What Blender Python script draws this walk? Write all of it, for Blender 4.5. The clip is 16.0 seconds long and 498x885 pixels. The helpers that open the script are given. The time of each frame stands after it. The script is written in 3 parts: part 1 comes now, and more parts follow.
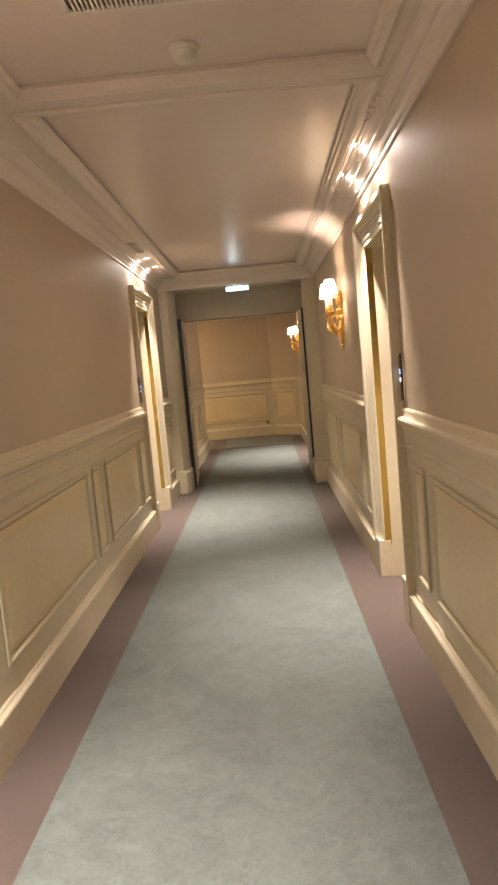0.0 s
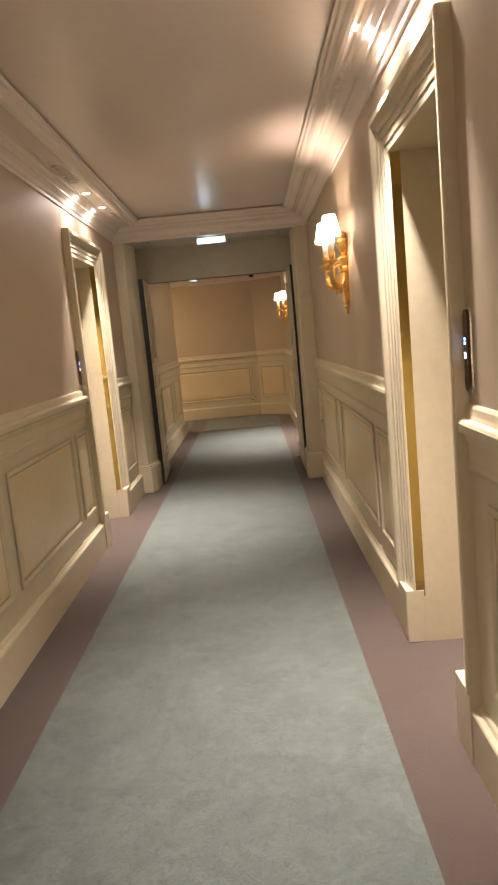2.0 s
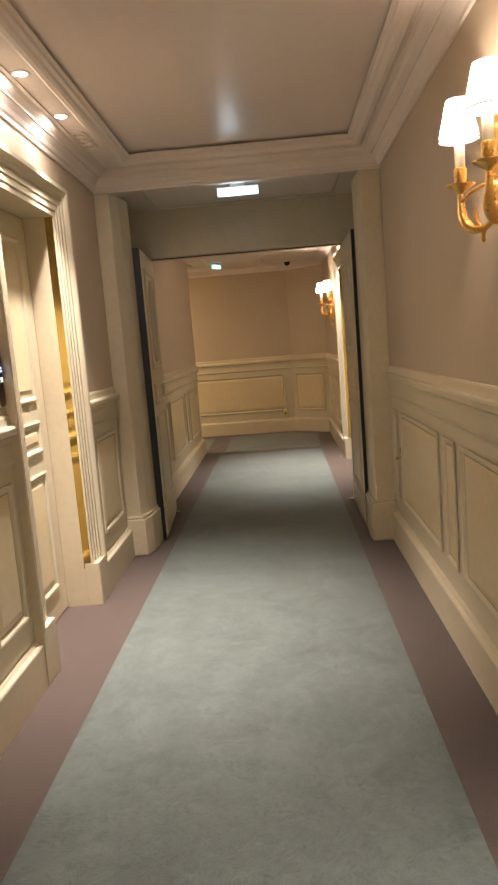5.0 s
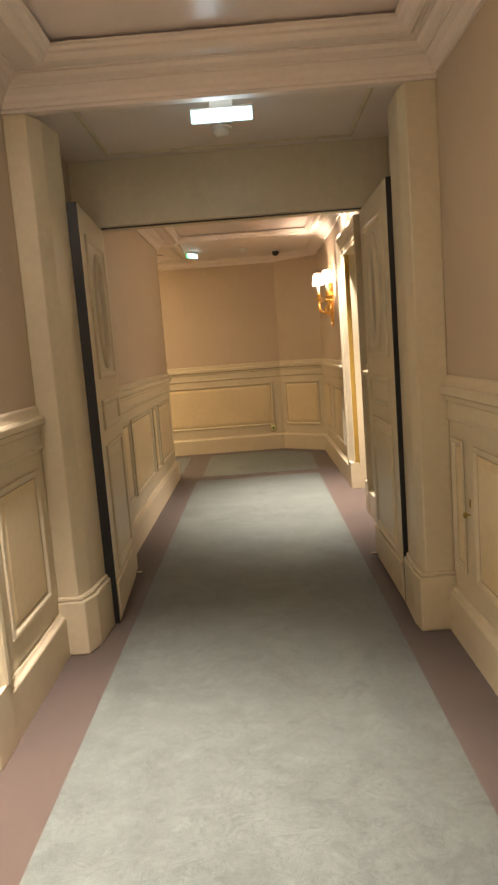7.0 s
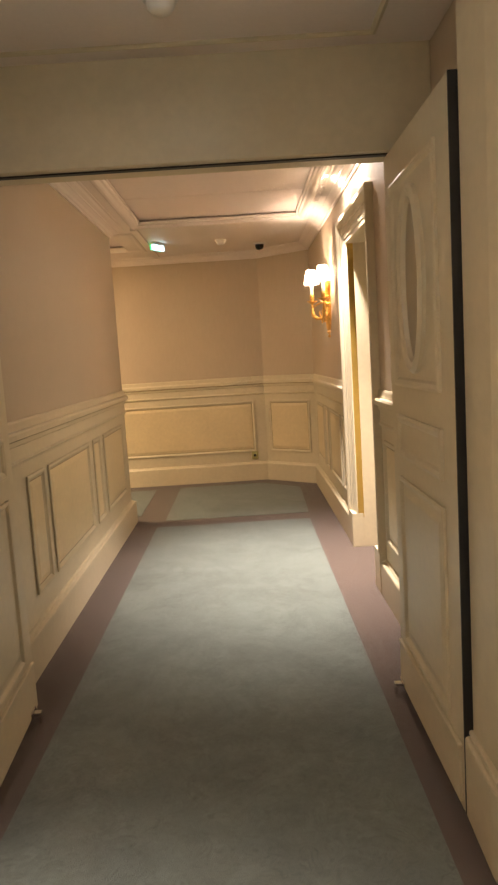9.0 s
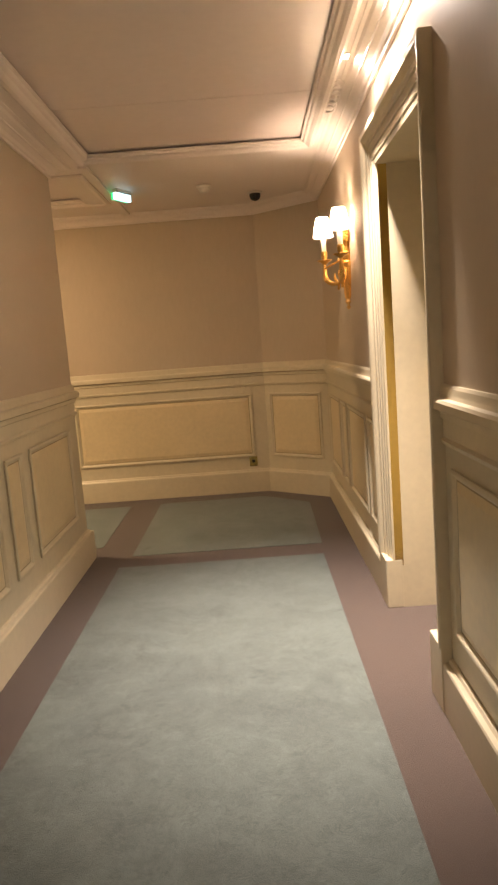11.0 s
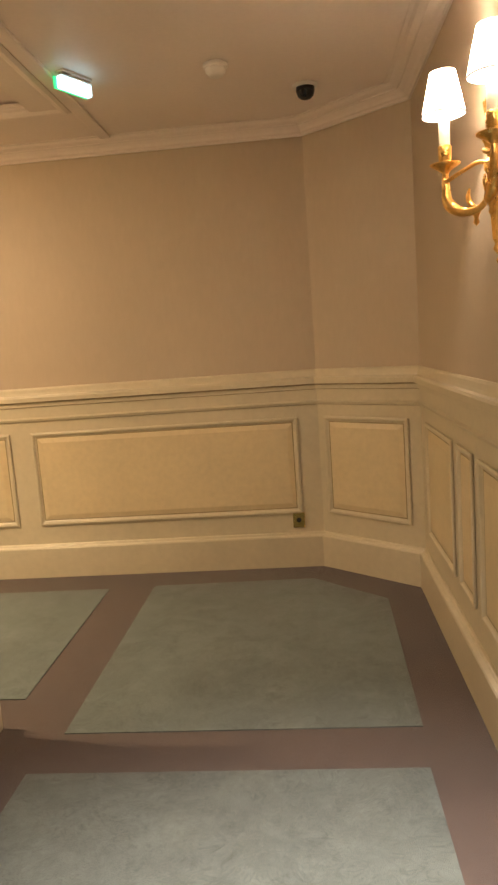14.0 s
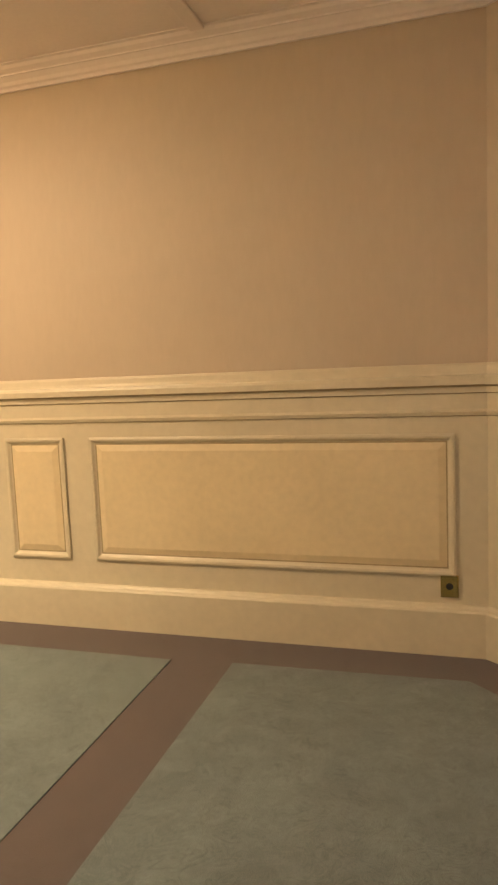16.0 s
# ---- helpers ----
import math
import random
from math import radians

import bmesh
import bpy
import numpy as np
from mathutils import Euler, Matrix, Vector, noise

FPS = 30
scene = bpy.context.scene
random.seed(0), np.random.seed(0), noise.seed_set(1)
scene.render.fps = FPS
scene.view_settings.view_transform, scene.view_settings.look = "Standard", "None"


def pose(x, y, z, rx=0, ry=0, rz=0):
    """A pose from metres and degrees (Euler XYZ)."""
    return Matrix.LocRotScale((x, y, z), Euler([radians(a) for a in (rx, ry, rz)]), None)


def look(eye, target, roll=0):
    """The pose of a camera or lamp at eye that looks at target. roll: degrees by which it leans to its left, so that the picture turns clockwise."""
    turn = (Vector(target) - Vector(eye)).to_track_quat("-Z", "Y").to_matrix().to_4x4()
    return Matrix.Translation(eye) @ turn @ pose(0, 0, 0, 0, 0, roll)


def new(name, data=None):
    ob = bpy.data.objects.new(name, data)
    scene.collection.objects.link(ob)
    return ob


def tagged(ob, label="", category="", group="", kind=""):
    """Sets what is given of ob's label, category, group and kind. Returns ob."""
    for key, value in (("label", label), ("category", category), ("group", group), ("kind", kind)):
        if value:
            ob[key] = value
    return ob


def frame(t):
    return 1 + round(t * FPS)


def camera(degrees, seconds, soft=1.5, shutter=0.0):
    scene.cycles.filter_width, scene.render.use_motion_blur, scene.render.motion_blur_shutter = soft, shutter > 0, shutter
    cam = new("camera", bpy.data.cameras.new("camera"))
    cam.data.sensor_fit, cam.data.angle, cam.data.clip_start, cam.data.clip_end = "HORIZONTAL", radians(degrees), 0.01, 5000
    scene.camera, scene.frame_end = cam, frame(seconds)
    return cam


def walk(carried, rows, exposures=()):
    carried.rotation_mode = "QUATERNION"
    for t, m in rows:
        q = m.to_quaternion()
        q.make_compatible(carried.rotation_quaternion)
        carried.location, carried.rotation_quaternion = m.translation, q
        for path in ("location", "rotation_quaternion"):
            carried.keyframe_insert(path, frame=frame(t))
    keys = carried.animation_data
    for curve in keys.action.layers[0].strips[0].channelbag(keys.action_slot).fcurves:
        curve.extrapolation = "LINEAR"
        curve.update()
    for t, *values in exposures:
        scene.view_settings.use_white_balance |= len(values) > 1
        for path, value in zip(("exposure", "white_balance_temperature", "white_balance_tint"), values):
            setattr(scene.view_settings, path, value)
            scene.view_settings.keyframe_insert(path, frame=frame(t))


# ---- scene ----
cam = camera(39.4, 16.0, soft=2.4)
PATH = [
    (0, (0.248, 0.78, 1.406), (0.192, 2.767, 1.191), -5.2),
    (0.5, (0.232, 1.151, 1.394), (0.225, 3.134, 1.139), -6.0),
    (1, (0.253, 1.512, 1.383), (0.253, 3.491, 1.099), -5.9),
    (1.5, (0.273, 1.878, 1.381), (0.27, 3.856, 1.081), -5.9),
    (2, (0.316, 2.232, 1.383), (0.287, 4.21, 1.087), -5.4),
    (2.5, (0.341, 2.596, 1.368), (0.332, 4.575, 1.075), -4.8),
    (3, (0.333, 2.937, 1.361), (0.334, 4.915, 1.07), -5.3),
    (3.5, (0.329, 3.281, 1.363), (0.256, 5.257, 1.063), -4.7),
    (4, (0.285, 3.623, 1.349), (0.198, 5.597, 1.041), -4.8),
    (4.2, (0.273, 3.757, 1.347), (0.189, 5.731, 1.041), -4.9),
    (6.3, (0.133, 5.265, 1.313), (-0.005, 7.247, 1.082), -3.7),
    (6.5, (0.12, 5.417, 1.312), (-0.003, 7.399, 1.072), -4.1),
    (7, (0.111, 5.791, 1.308), (0.074, 7.773, 1.045), -4.4),
    (7.5, (0.131, 6.16, 1.326), (0.128, 8.143, 1.066), -3.8),
    (8, (0.132, 6.536, 1.337), (0.138, 8.52, 1.087), -3.9),
    (8.5, (0.167, 6.906, 1.329), (0.177, 8.891, 1.091), -4.1),
    (9, (0.201, 7.254, 1.357), (0.205, 9.239, 1.112), -3.6),
    (9.5, (0.248, 7.625, 1.359), (0.252, 9.608, 1.095), -4.1),
    (9.7, (0.261, 7.771, 1.358), (0.245, 9.752, 1.082), -4.0),
    (11.8, (0.337, 9.307, 1.292), (0.321, 11.287, 1.009), -4.5),
    (12, (0.344, 9.444, 1.291), (0.352, 11.423, 1.007), -4.5),
    (12.5, (0.368, 9.826, 1.29), (0.32, 11.807, 1.02), -3.8),
    (13, (0.367, 10.189, 1.283), (0.187, 12.159, 0.991), -2.6),
    (13.5, (0.366, 10.556, 1.289), (0.22, 12.53, 1.0), -3.9),
    (14, (0.376, 10.909, 1.305), (0.196, 12.881, 1.025), -4.1),
    (14.5, (0.385, 11.267, 1.291), (0.153, 13.234, 1.014), -4.7),
    (15, (0.417, 11.595, 1.261), (0.092, 13.547, 0.973), -5.4),
    (15.5, (0.396, 11.809, 1.182), (-0.1, 13.733, 0.952), -3.1),
    (16, (0.326, 12.106, 1.162), (-0.26, 14.006, 0.944), -2.4),
]
LIGHTS = [(0.0, 1.0, 6450, 10), (2.0, 0.85, 6350, 10), (4.0, 0.75, 6250, 10), (6.5, 1.15, 6600, 10), (7.5, 1.3, 6700, 10), (9.5, 1.4, 6700, 11), (12.0, 0.8, 6850, 12), (13.5, 1.1, 6750, 10), (14.5, 1.4, 6450, 9), (16.0, 1.5, 6400, 9)]
walk(cam, [(t, look(eye, target, roll)) for t, eye, target, roll in PATH], LIGHTS)

# ---- light ----
world = bpy.data.worlds.new("world")
scene.world = world
world.use_nodes = True
world.node_tree.nodes["Background"].inputs[0].default_value = (1.0, 0.8, 0.6, 1)
world.node_tree.nodes["Background"].inputs[1].default_value = 0.0

CORE_POWER, SPILL_POWER, SPOT_COLOUR = 190.0, 1.9, (1.0, 0.86, 0.77)
CANDLE_POWER, CANDLE_COLOUR = 4.8, (1.0, 0.79, 0.61)


def spot_lamp(x, y, z, power, degrees, colour, tilt):
    d = bpy.data.lights.new("downlight_lamp", "SPOT")
    d.energy, d.color, d.spot_size, d.spot_blend, d.shadow_soft_size = power, colour, radians(degrees), 1.0, 0.02
    ob = new("downlight_lamp", d)
    ob.matrix_world = pose(x, y, z, 0, tilt, 0)
    return ob


def disc_lamp(x, y, z, power, colour):
    d = bpy.data.lights.new("downlight_glow", "AREA")
    d.shape, d.size, d.energy, d.color = "DISK", 0.05, power, colour
    ob = new("downlight_glow", d)
    ob.location = (x, y, z)
    return ob


def point_lamp(name, x, y, z, power, colour, size=0.03):
    d = bpy.data.lights.new(name, "POINT")
    d.energy, d.color, d.shadow_soft_size = power, colour, size
    ob = new(name, d)
    ob.location = (x, y, z)
    return ob


# ---- plan ----
XL, XM, XR = -0.86, -0.825, 0.93          # the corridor's side walls
THICK = 0.34                  # thickness of the side walls
Y0, YB, YH, YH2 = -1.6, 8.80, 9.85, 10.02   # start, beam, header front and back
YC, YF, YD = 13.12, 14.86, 14.43            # inner corner of the turn, end wall, start of the slanted corner
XD, XE = 0.42, -4.2                         # end of the slanted corner, end of the side passage
ZS, ZP, ZT = 2.46, 2.506, 2.77               # soffit, recessed panel, top of the shell
DOORS = {"R1": (4.39, 5.125), "L1": (7.15, 7.91), "R2": (11.14, 11.96)}
DOOR_H, CASE = 2.06, 0.155


# ---- materials ----
def material(name, colour, rough=0.5, metal=0.0, vary=0.06, scale=(3.0, 60.0), bump=0.05, bump_scale=180.0, coat=0.0, stretch=(1, 1, 1), sheen=0.0, distort=0.0):
    m = bpy.data.materials.new(name)
    m.use_nodes = True
    t = m.node_tree
    b = t.nodes["Principled BSDF"]
    b.inputs["Roughness"].default_value, b.inputs["Metallic"].default_value = rough, metal
    b.inputs["Coat Weight"].default_value = coat
    b.inputs["Sheen Weight"].default_value = sheen
    co = t.nodes.new("ShaderNodeTexCoord")
    mp = t.nodes.new("ShaderNodeMapping")
    mp.inputs["Scale"].default_value = stretch
    t.links.new(co.outputs["Object"], mp.inputs[0])
    total = None
    for i, sc in enumerate(scale):
        n = t.nodes.new("ShaderNodeTexNoise")
        n.inputs["Scale"].default_value, n.inputs["Detail"].default_value = sc, 4
        n.inputs["Distortion"].default_value = distort
        t.links.new(mp.outputs[0], n.inputs["Vector"])
        if total is None:
            total = n.outputs[0]
        else:
            mix = t.nodes.new("ShaderNodeMath")
            mix.operation = "ADD"
            t.links.new(total, mix.inputs[0])
            t.links.new(n.outputs[0], mix.inputs[1])
            total = mix.outputs[0]
    rng = t.nodes.new("ShaderNodeMapRange")
    rng.inputs["From Min"].default_value, rng.inputs["From Max"].default_value = 0.35 * len(scale), 0.65 * len(scale)
    rng.inputs["To Min"].default_value, rng.inputs["To Max"].default_value = 1 - vary, 1 + vary
    t.links.new(total, rng.inputs[0])
    mul = t.nodes.new("ShaderNodeVectorMath")
    mul.operation = "SCALE"
    mul.inputs[0].default_value = colour
    t.links.new(rng.outputs[0], mul.inputs["Scale"])
    t.links.new(mul.outputs[0], b.inputs["Base Color"])
    rr = t.nodes.new("ShaderNodeMapRange")
    rr.inputs["From Min"].default_value, rr.inputs["From Max"].default_value = 0.35 * len(scale), 0.65 * len(scale)
    rr.inputs["To Min"].default_value, rr.inputs["To Max"].default_value = rough * 0.96, rough * 1.04
    t.links.new(total, rr.inputs[0])
    t.links.new(rr.outputs[0], b.inputs["Roughness"])
    if bump:
        n = t.nodes.new("ShaderNodeTexNoise")
        n.inputs["Scale"].default_value, n.inputs["Detail"].default_value = bump_scale, 3
        t.links.new(mp.outputs[0], n.inputs["Vector"])
        bp = t.nodes.new("ShaderNodeBump")
        bp.inputs["Strength"].default_value, bp.inputs["Distance"].default_value = bump, 0.01
        t.links.new(n.outputs[0], bp.inputs["Height"])
        t.links.new(bp.outputs[0], b.inputs["Normal"])
    return m


def glow(name, colour, strength):
    m = bpy.data.materials.new(name)
    m.use_nodes = True
    b = m.node_tree.nodes["Principled BSDF"]
    b.inputs["Base Color"].default_value = (*colour, 1)
    b.inputs["Emission Color"].default_value = (*colour, 1)
    b.inputs["Emission Strength"].default_value = strength
    return m


WALLPAPER = material("wallpaper", (0.53, 0.43, 0.315), 0.55, vary=0.03, scale=(2.0, 40.0), bump=0.06, bump_scale=400, stretch=(1, 1, 0.35))
CREAM = material("cream_paint", (0.64, 0.56, 0.40), 0.38, vary=0.05, scale=(2.5, 30.0), bump=0.03, bump_scale=90)
FIELD = material("ochre_cream_paint", (0.72, 0.59, 0.37), 0.36, vary=0.06, scale=(2.5, 30.0), bump=0.03, bump_scale=90)
# dark tone for mouldings: old glaze plus shade lines put into the colour
GLAZE_SHADE = material("glaze_and_shade", (0.38, 0.29, 0.16), 0.5, vary=0.2, scale=(6.0, 40.0), bump=0.0)
PLASTER = material("white_plaster", (0.80, 0.71, 0.65), 0.5, vary=0.03, scale=(2.0, 50.0), bump=0.03, bump_scale=120)
SATIN = material("satin_ceiling", (0.76, 0.655, 0.61), 0.30, vary=0.03, scale=(1.2, 20.0), bump=0)
CARPET = material("sage_carpet", (0.130, 0.156, 0.143), 0.95, vary=0.30, scale=(1.7, 6.0, 24.0), bump=0.5, bump_scale=420, sheen=0.25, distort=1.6)
BORDER = material("mauve_carpet", (0.088, 0.060, 0.048), 0.95, vary=0.16, scale=(2.5, 14.0, 100.0), bump=0.5, bump_scale=500, sheen=0.25)
BRASS = material("polished_brass", (0.66, 0.50, 0.18), 0.09, 1.0, vary=0.04, scale=(4.0, 60.0), bump=0.02)
GILT = material("gilt_bronze", (0.85, 0.52, 0.16), 0.28, 1.0, vary=0.15, scale=(20.0, 120.0), bump=0.25, bump_scale=90)
CHROME = material("chrome", (0.75, 0.72, 0.68), 0.15, 1.0, vary=0.03, bump=0.0)
BRONZE = material("dark_bronze", (0.16, 0.10, 0.055), 0.28, 0.9, vary=0.1, bump=0.0)
BLACK = material("dark_edge", (0.012, 0.012, 0.012), 0.5, vary=0.2, bump=0.05)
DARK = material("dark_void", (0.02, 0.018, 0.015), 0.8, vary=0.2, bump=0.0)
PLASTIC = material("white_plastic", (0.78, 0.74, 0.68), 0.35, vary=0.02, bump=0.0)


def add_scrolls(m, strength, distance):
    """Faint tone-on-tone scrolls woven into a carpet: thin lines of a distorted noise."""
    t = m.node_tree
    b = t.nodes["Principled BSDF"]
    link = b.inputs["Base Color"].links[0]
    co, n = t.nodes.new("ShaderNodeTexCoord"), t.nodes.new("ShaderNodeTexNoise")
    n.inputs["Scale"].default_value, n.inputs["Detail"].default_value, n.inputs["Distortion"].default_value = 7.0, 1.0, 2.6
    t.links.new(co.outputs["Object"], n.inputs["Vector"])
    wave = t.nodes.new("ShaderNodeMath")
    wave.operation = "PINGPONG"
    wave.inputs[1].default_value = 0.045
    t.links.new(n.outputs[0], wave.inputs[0])
    line = t.nodes.new("ShaderNodeMapRange")
    line.inputs["From Min"].default_value, line.inputs["From Max"].default_value = 0.0, distance
    line.inputs["To Min"].default_value, line.inputs["To Max"].default_value = 1.0 - strength, 1.0
    t.links.new(wave.outputs[0], line.inputs[0])
    mul = t.nodes.new("ShaderNodeVectorMath")
    mul.operation = "SCALE"
    t.links.new(link.from_socket, mul.inputs[0])
    t.links.new(line.outputs[0], mul.inputs["Scale"])
    t.links.new(mul.outputs[0], b.inputs["Base Color"])


add_scrolls(CARPET, 0.24, 0.018)
RIM = material("grey_braid", (0.25, 0.26, 0.30), 0.7, vary=0.1, bump=0.1)
CANDLE = material("candle_sleeve", (0.85, 0.78, 0.62), 0.4, vary=0.03, bump=0.0)
DOME = material("smoked_dome", (0.01, 0.01, 0.012), 0.06, vary=0.1, bump=0.0)
GLASS = material("dark_glass", (0.40, 0.33, 0.22), 0.35, vary=0.05, bump=0.0)
EXIT_WHITE = glow("sign_light", (0.55, 0.88, 1.0), 1.1)
EXIT_GREEN = glow("sign_green", (0.02, 0.50, 0.14), 0.9)
LENS = glow("lamp_lens", (1.0, 0.86, 0.70), 14.0)
LED_BLUE = glow("led_blue", (0.25, 0.40, 1.0), 3.0)
LED_WHITE = glow("led_white", (1.0, 0.9, 0.85), 2.0)

SHADE = bpy.data.materials.new("pleated_shade")
SHADE.use_nodes = True
_t = SHADE.node_tree
_b = _t.nodes["Principled BSDF"]
_b.inputs["Base Color"].default_value = (0.85, 0.78, 0.68, 1)
_b.inputs["Roughness"].default_value = 0.8
_b.inputs["Emission Color"].default_value = (1.0, 0.80, 0.57, 1)
_b.inputs["Emission Strength"].default_value = 4.5
_tr = _t.nodes.new("ShaderNodeBsdfTranslucent")
_tr.inputs[0].default_value = (0.95, 0.9, 0.85, 1)
_mx = _t.nodes.new("ShaderNodeMixShader")
_mx.inputs[0].default_value = 0.75
_t.links.new(_b.outputs[0], _mx.inputs[1])
_t.links.new(_tr.outputs[0], _mx.inputs[2])
_t.links.new(_mx.outputs[0], _t.nodes["Material Output"].inputs[0])


# ---- mesh helpers ----
def mesh_object(name, verts, faces, mat, parent=None, smooth=False):
    me = bpy.data.meshes.new(name)
    me.from_pydata([tuple(v) for v in verts], [], faces)
    bm = bmesh.new()
    bm.from_mesh(me)
    bmesh.ops.recalc_face_normals(bm, faces=bm.faces)
    bm.to_mesh(me)
    bm.free()
    if smooth:
        for p in me.polygons:
            p.use_smooth = True
    me.materials.append(mat)
    ob = new(name, me)
    ob.parent = parent
    return ob


def add_box(v, f, lo, hi):
    n = len(v)
    for z in (lo[2], hi[2]):
        v += [(lo[0], lo[1], z), (hi[0], lo[1], z), (hi[0], hi[1], z), (lo[0], hi[1], z)]
    f += [(n, n + 3, n + 2, n + 1), (n + 4, n + 5, n + 6, n + 7)] + [(n + i, n + (i + 1) % 4, n + 4 + (i + 1) % 4, n + 4 + i) for i in range(4)]


def boxes(name, blocks, mat, parent=None, bevel=0.0):
    v, f = [], []
    for lo, hi in blocks:
        add_box(v, f, lo, hi)
    ob = mesh_object(name, v, f, mat, parent)
    if bevel:
        m = ob.modifiers.new("bevel", "BEVEL")
        m.width, m.segments, m.limit_method = bevel, 2, "ANGLE"
    return ob


def prism(name, outline, z0, z1, mat, parent=None, bevel=0.0):
    n = len(outline)
    v = [(x, y, z0) for x, y in outline] + [(x, y, z1) for x, y in outline]
    f = [tuple(range(n))[::-1], tuple(range(n, 2 * n))] + [(i, (i + 1) % n, n + (i + 1) % n, n + i) for i in range(n)]
    ob = mesh_object(name, v, f, mat, parent)
    if bevel:
        m = ob.modifiers.new("bevel", "BEVEL")
        m.width, m.segments, m.limit_method = bevel, 2, "ANGLE"
    return ob


def sweep(name, path, profile, up, mat, closed=False, parent=None, shaded_faces=()):
    """A moulding along path; profile holds (side, up) offsets, side being to the left of the way as seen against up."""
    up = Vector(up)
    pts = [Vector(p) for p in path]
    n, k = len(pts), len(profile)
    verts, faces = [], []
    for i, p in enumerate(pts):
        ways = []
        if closed or i > 0:
            ways.append((p - pts[i - 1]).normalized())
        if closed or i < n - 1:
            ways.append((pts[(i + 1) % n] - p).normalized())
        sides = [up.cross(w) for w in ways]
        side = sum(sides, Vector()) / len(sides)
        side = side / max(0.2, side.length_squared) if len(sides) == 2 else side
        verts += [p + side * a + up * b for a, b in profile]
    for i in range(n if closed else n - 1):
        a, b = i * k, ((i + 1) % n) * k
        faces += [(a + j, b + j, b + (j + 1) % k, a + (j + 1) % k) for j in range(k)]
    if not closed:
        faces += [tuple(range(k)), tuple(range((n - 1) * k, n * k))]
    ob = mesh_object(name, verts, faces, mat, parent)
    # listed profile faces take the dark tone for shade and glaze
    if shaded_faces:
        ob.data.materials.append(GLAZE_SHADE)
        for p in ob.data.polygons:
            if p.index < k * (n if closed else n - 1) and p.index % k in shaded_faces:
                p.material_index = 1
    return ob


def lathe(name, profile, mat, parent=None, at=(0, 0, 0), n=24, wave=0.0):
    verts, faces = [], []
    k = len(profile)
    for i in range(n):
        a = 2 * math.pi * i / n
        g = 1 + (wave if i % 2 else 0)
        verts += [(r * g * math.cos(a) + at[0], r * g * math.sin(a) + at[1], z + at[2]) for r, z in profile]
    for i in range(n):
        a, b = i * k, ((i + 1) % n) * k
        faces += [(a + j, b + j, b + j + 1, a + j + 1) for j in range(k - 1)]
    ob = mesh_object(name, verts, faces, mat, parent, smooth=not wave)
    return ob


def tube(name, pts, radius, mat, parent=None, taper=None):
    c = bpy.data.curves.new(name, "CURVE")
    c.dimensions, c.bevel_depth, c.bevel_resolution, c.resolution_u = "3D", radius, 3, 6
    s = c.splines.new("BEZIER")
    s.bezier_points.add(len(pts) - 1)
    for i, p in enumerate(pts):
        b = s.bezier_points[i]
        b.co = p
        b.handle_left_type = b.handle_right_type = "AUTO"
        b.radius = taper[i] if taper else 1
    tmp = bpy.data.objects.new(name, c)
    me = bpy.data.meshes.new_from_object(tmp)
    bpy.data.objects.remove(tmp)
    me.materials.clear()
    me.materials.append(mat)
    for p in me.polygons:
        p.use_smooth = True
    ob = new(name, me)
    ob.parent = parent
    return ob


def structure(ob, label, category):
    return tagged(ob, label, category, kind="structure")


# ---- shell ----
def wall_blocks(x0, x1, y0, y1, door=None):
    if door is None:
        return [((x0, y0, 0), (x1, y1, ZT))]
    a, b = door
    return [((x0, y0, 0), (x1, a, ZT)), ((x0, b, 0), (x1, y1, ZT)), ((x0, a, DOOR_H), (x1, b, ZT))]


WALLPAPERED = "smooth taupe wallpaper wall above cream panelled wainscot"
wall_east = boxes("wall_east", wall_blocks(XR, XR + THICK, Y0, YB, DOORS["R1"]) + wall_blocks(XR, XR + THICK, YB, YH2)
                  + wall_blocks(XR, XR + THICK, YH2, YD, DOORS["R2"]), WALLPAPER)
structure(wall_east, WALLPAPERED, "wall")
wall_west = boxes("wall_west", wall_blocks(XL - THICK, XL, Y0, YB, DOORS["L1"]) + wall_blocks(XL - THICK, XL, YB, YH2) + wall_blocks(XL - THICK, XM, YH2, YC), WALLPAPER)
structure(wall_west, WALLPAPERED, "wall")
wall_south = boxes("wall_south", [((XL - THICK, Y0 - 0.15, 0), (XR + THICK, Y0, ZT))], WALLPAPER)
structure(wall_south, "taupe wall closing the corridor behind", "wall")
wall_north = prism("wall_north", [(XE, YF), (XD, YF), (XR, YD), (XR + THICK, YD), (XR + THICK, YF + 0.15), (XE, YF + 0.15)], 0, ZT, WALLPAPER)
structure(wall_north, "taupe end wall with slanted corner above cream wainscot", "wall")
wall_passage = boxes("wall_passage", [((XE, YC - 0.15, 0), (XL - THICK, YC, ZT))], WALLPAPER)
structure(wall_passage, "taupe wall of the side passage", "wall")
wall_west_end = boxes("wall_west_end", [((XE - 0.15, YC - 0.15, 0), (XE, YF + 0.15, ZT))], WALLPAPER)
structure(wall_west_end, "taupe wall closing the side passage", "wall")

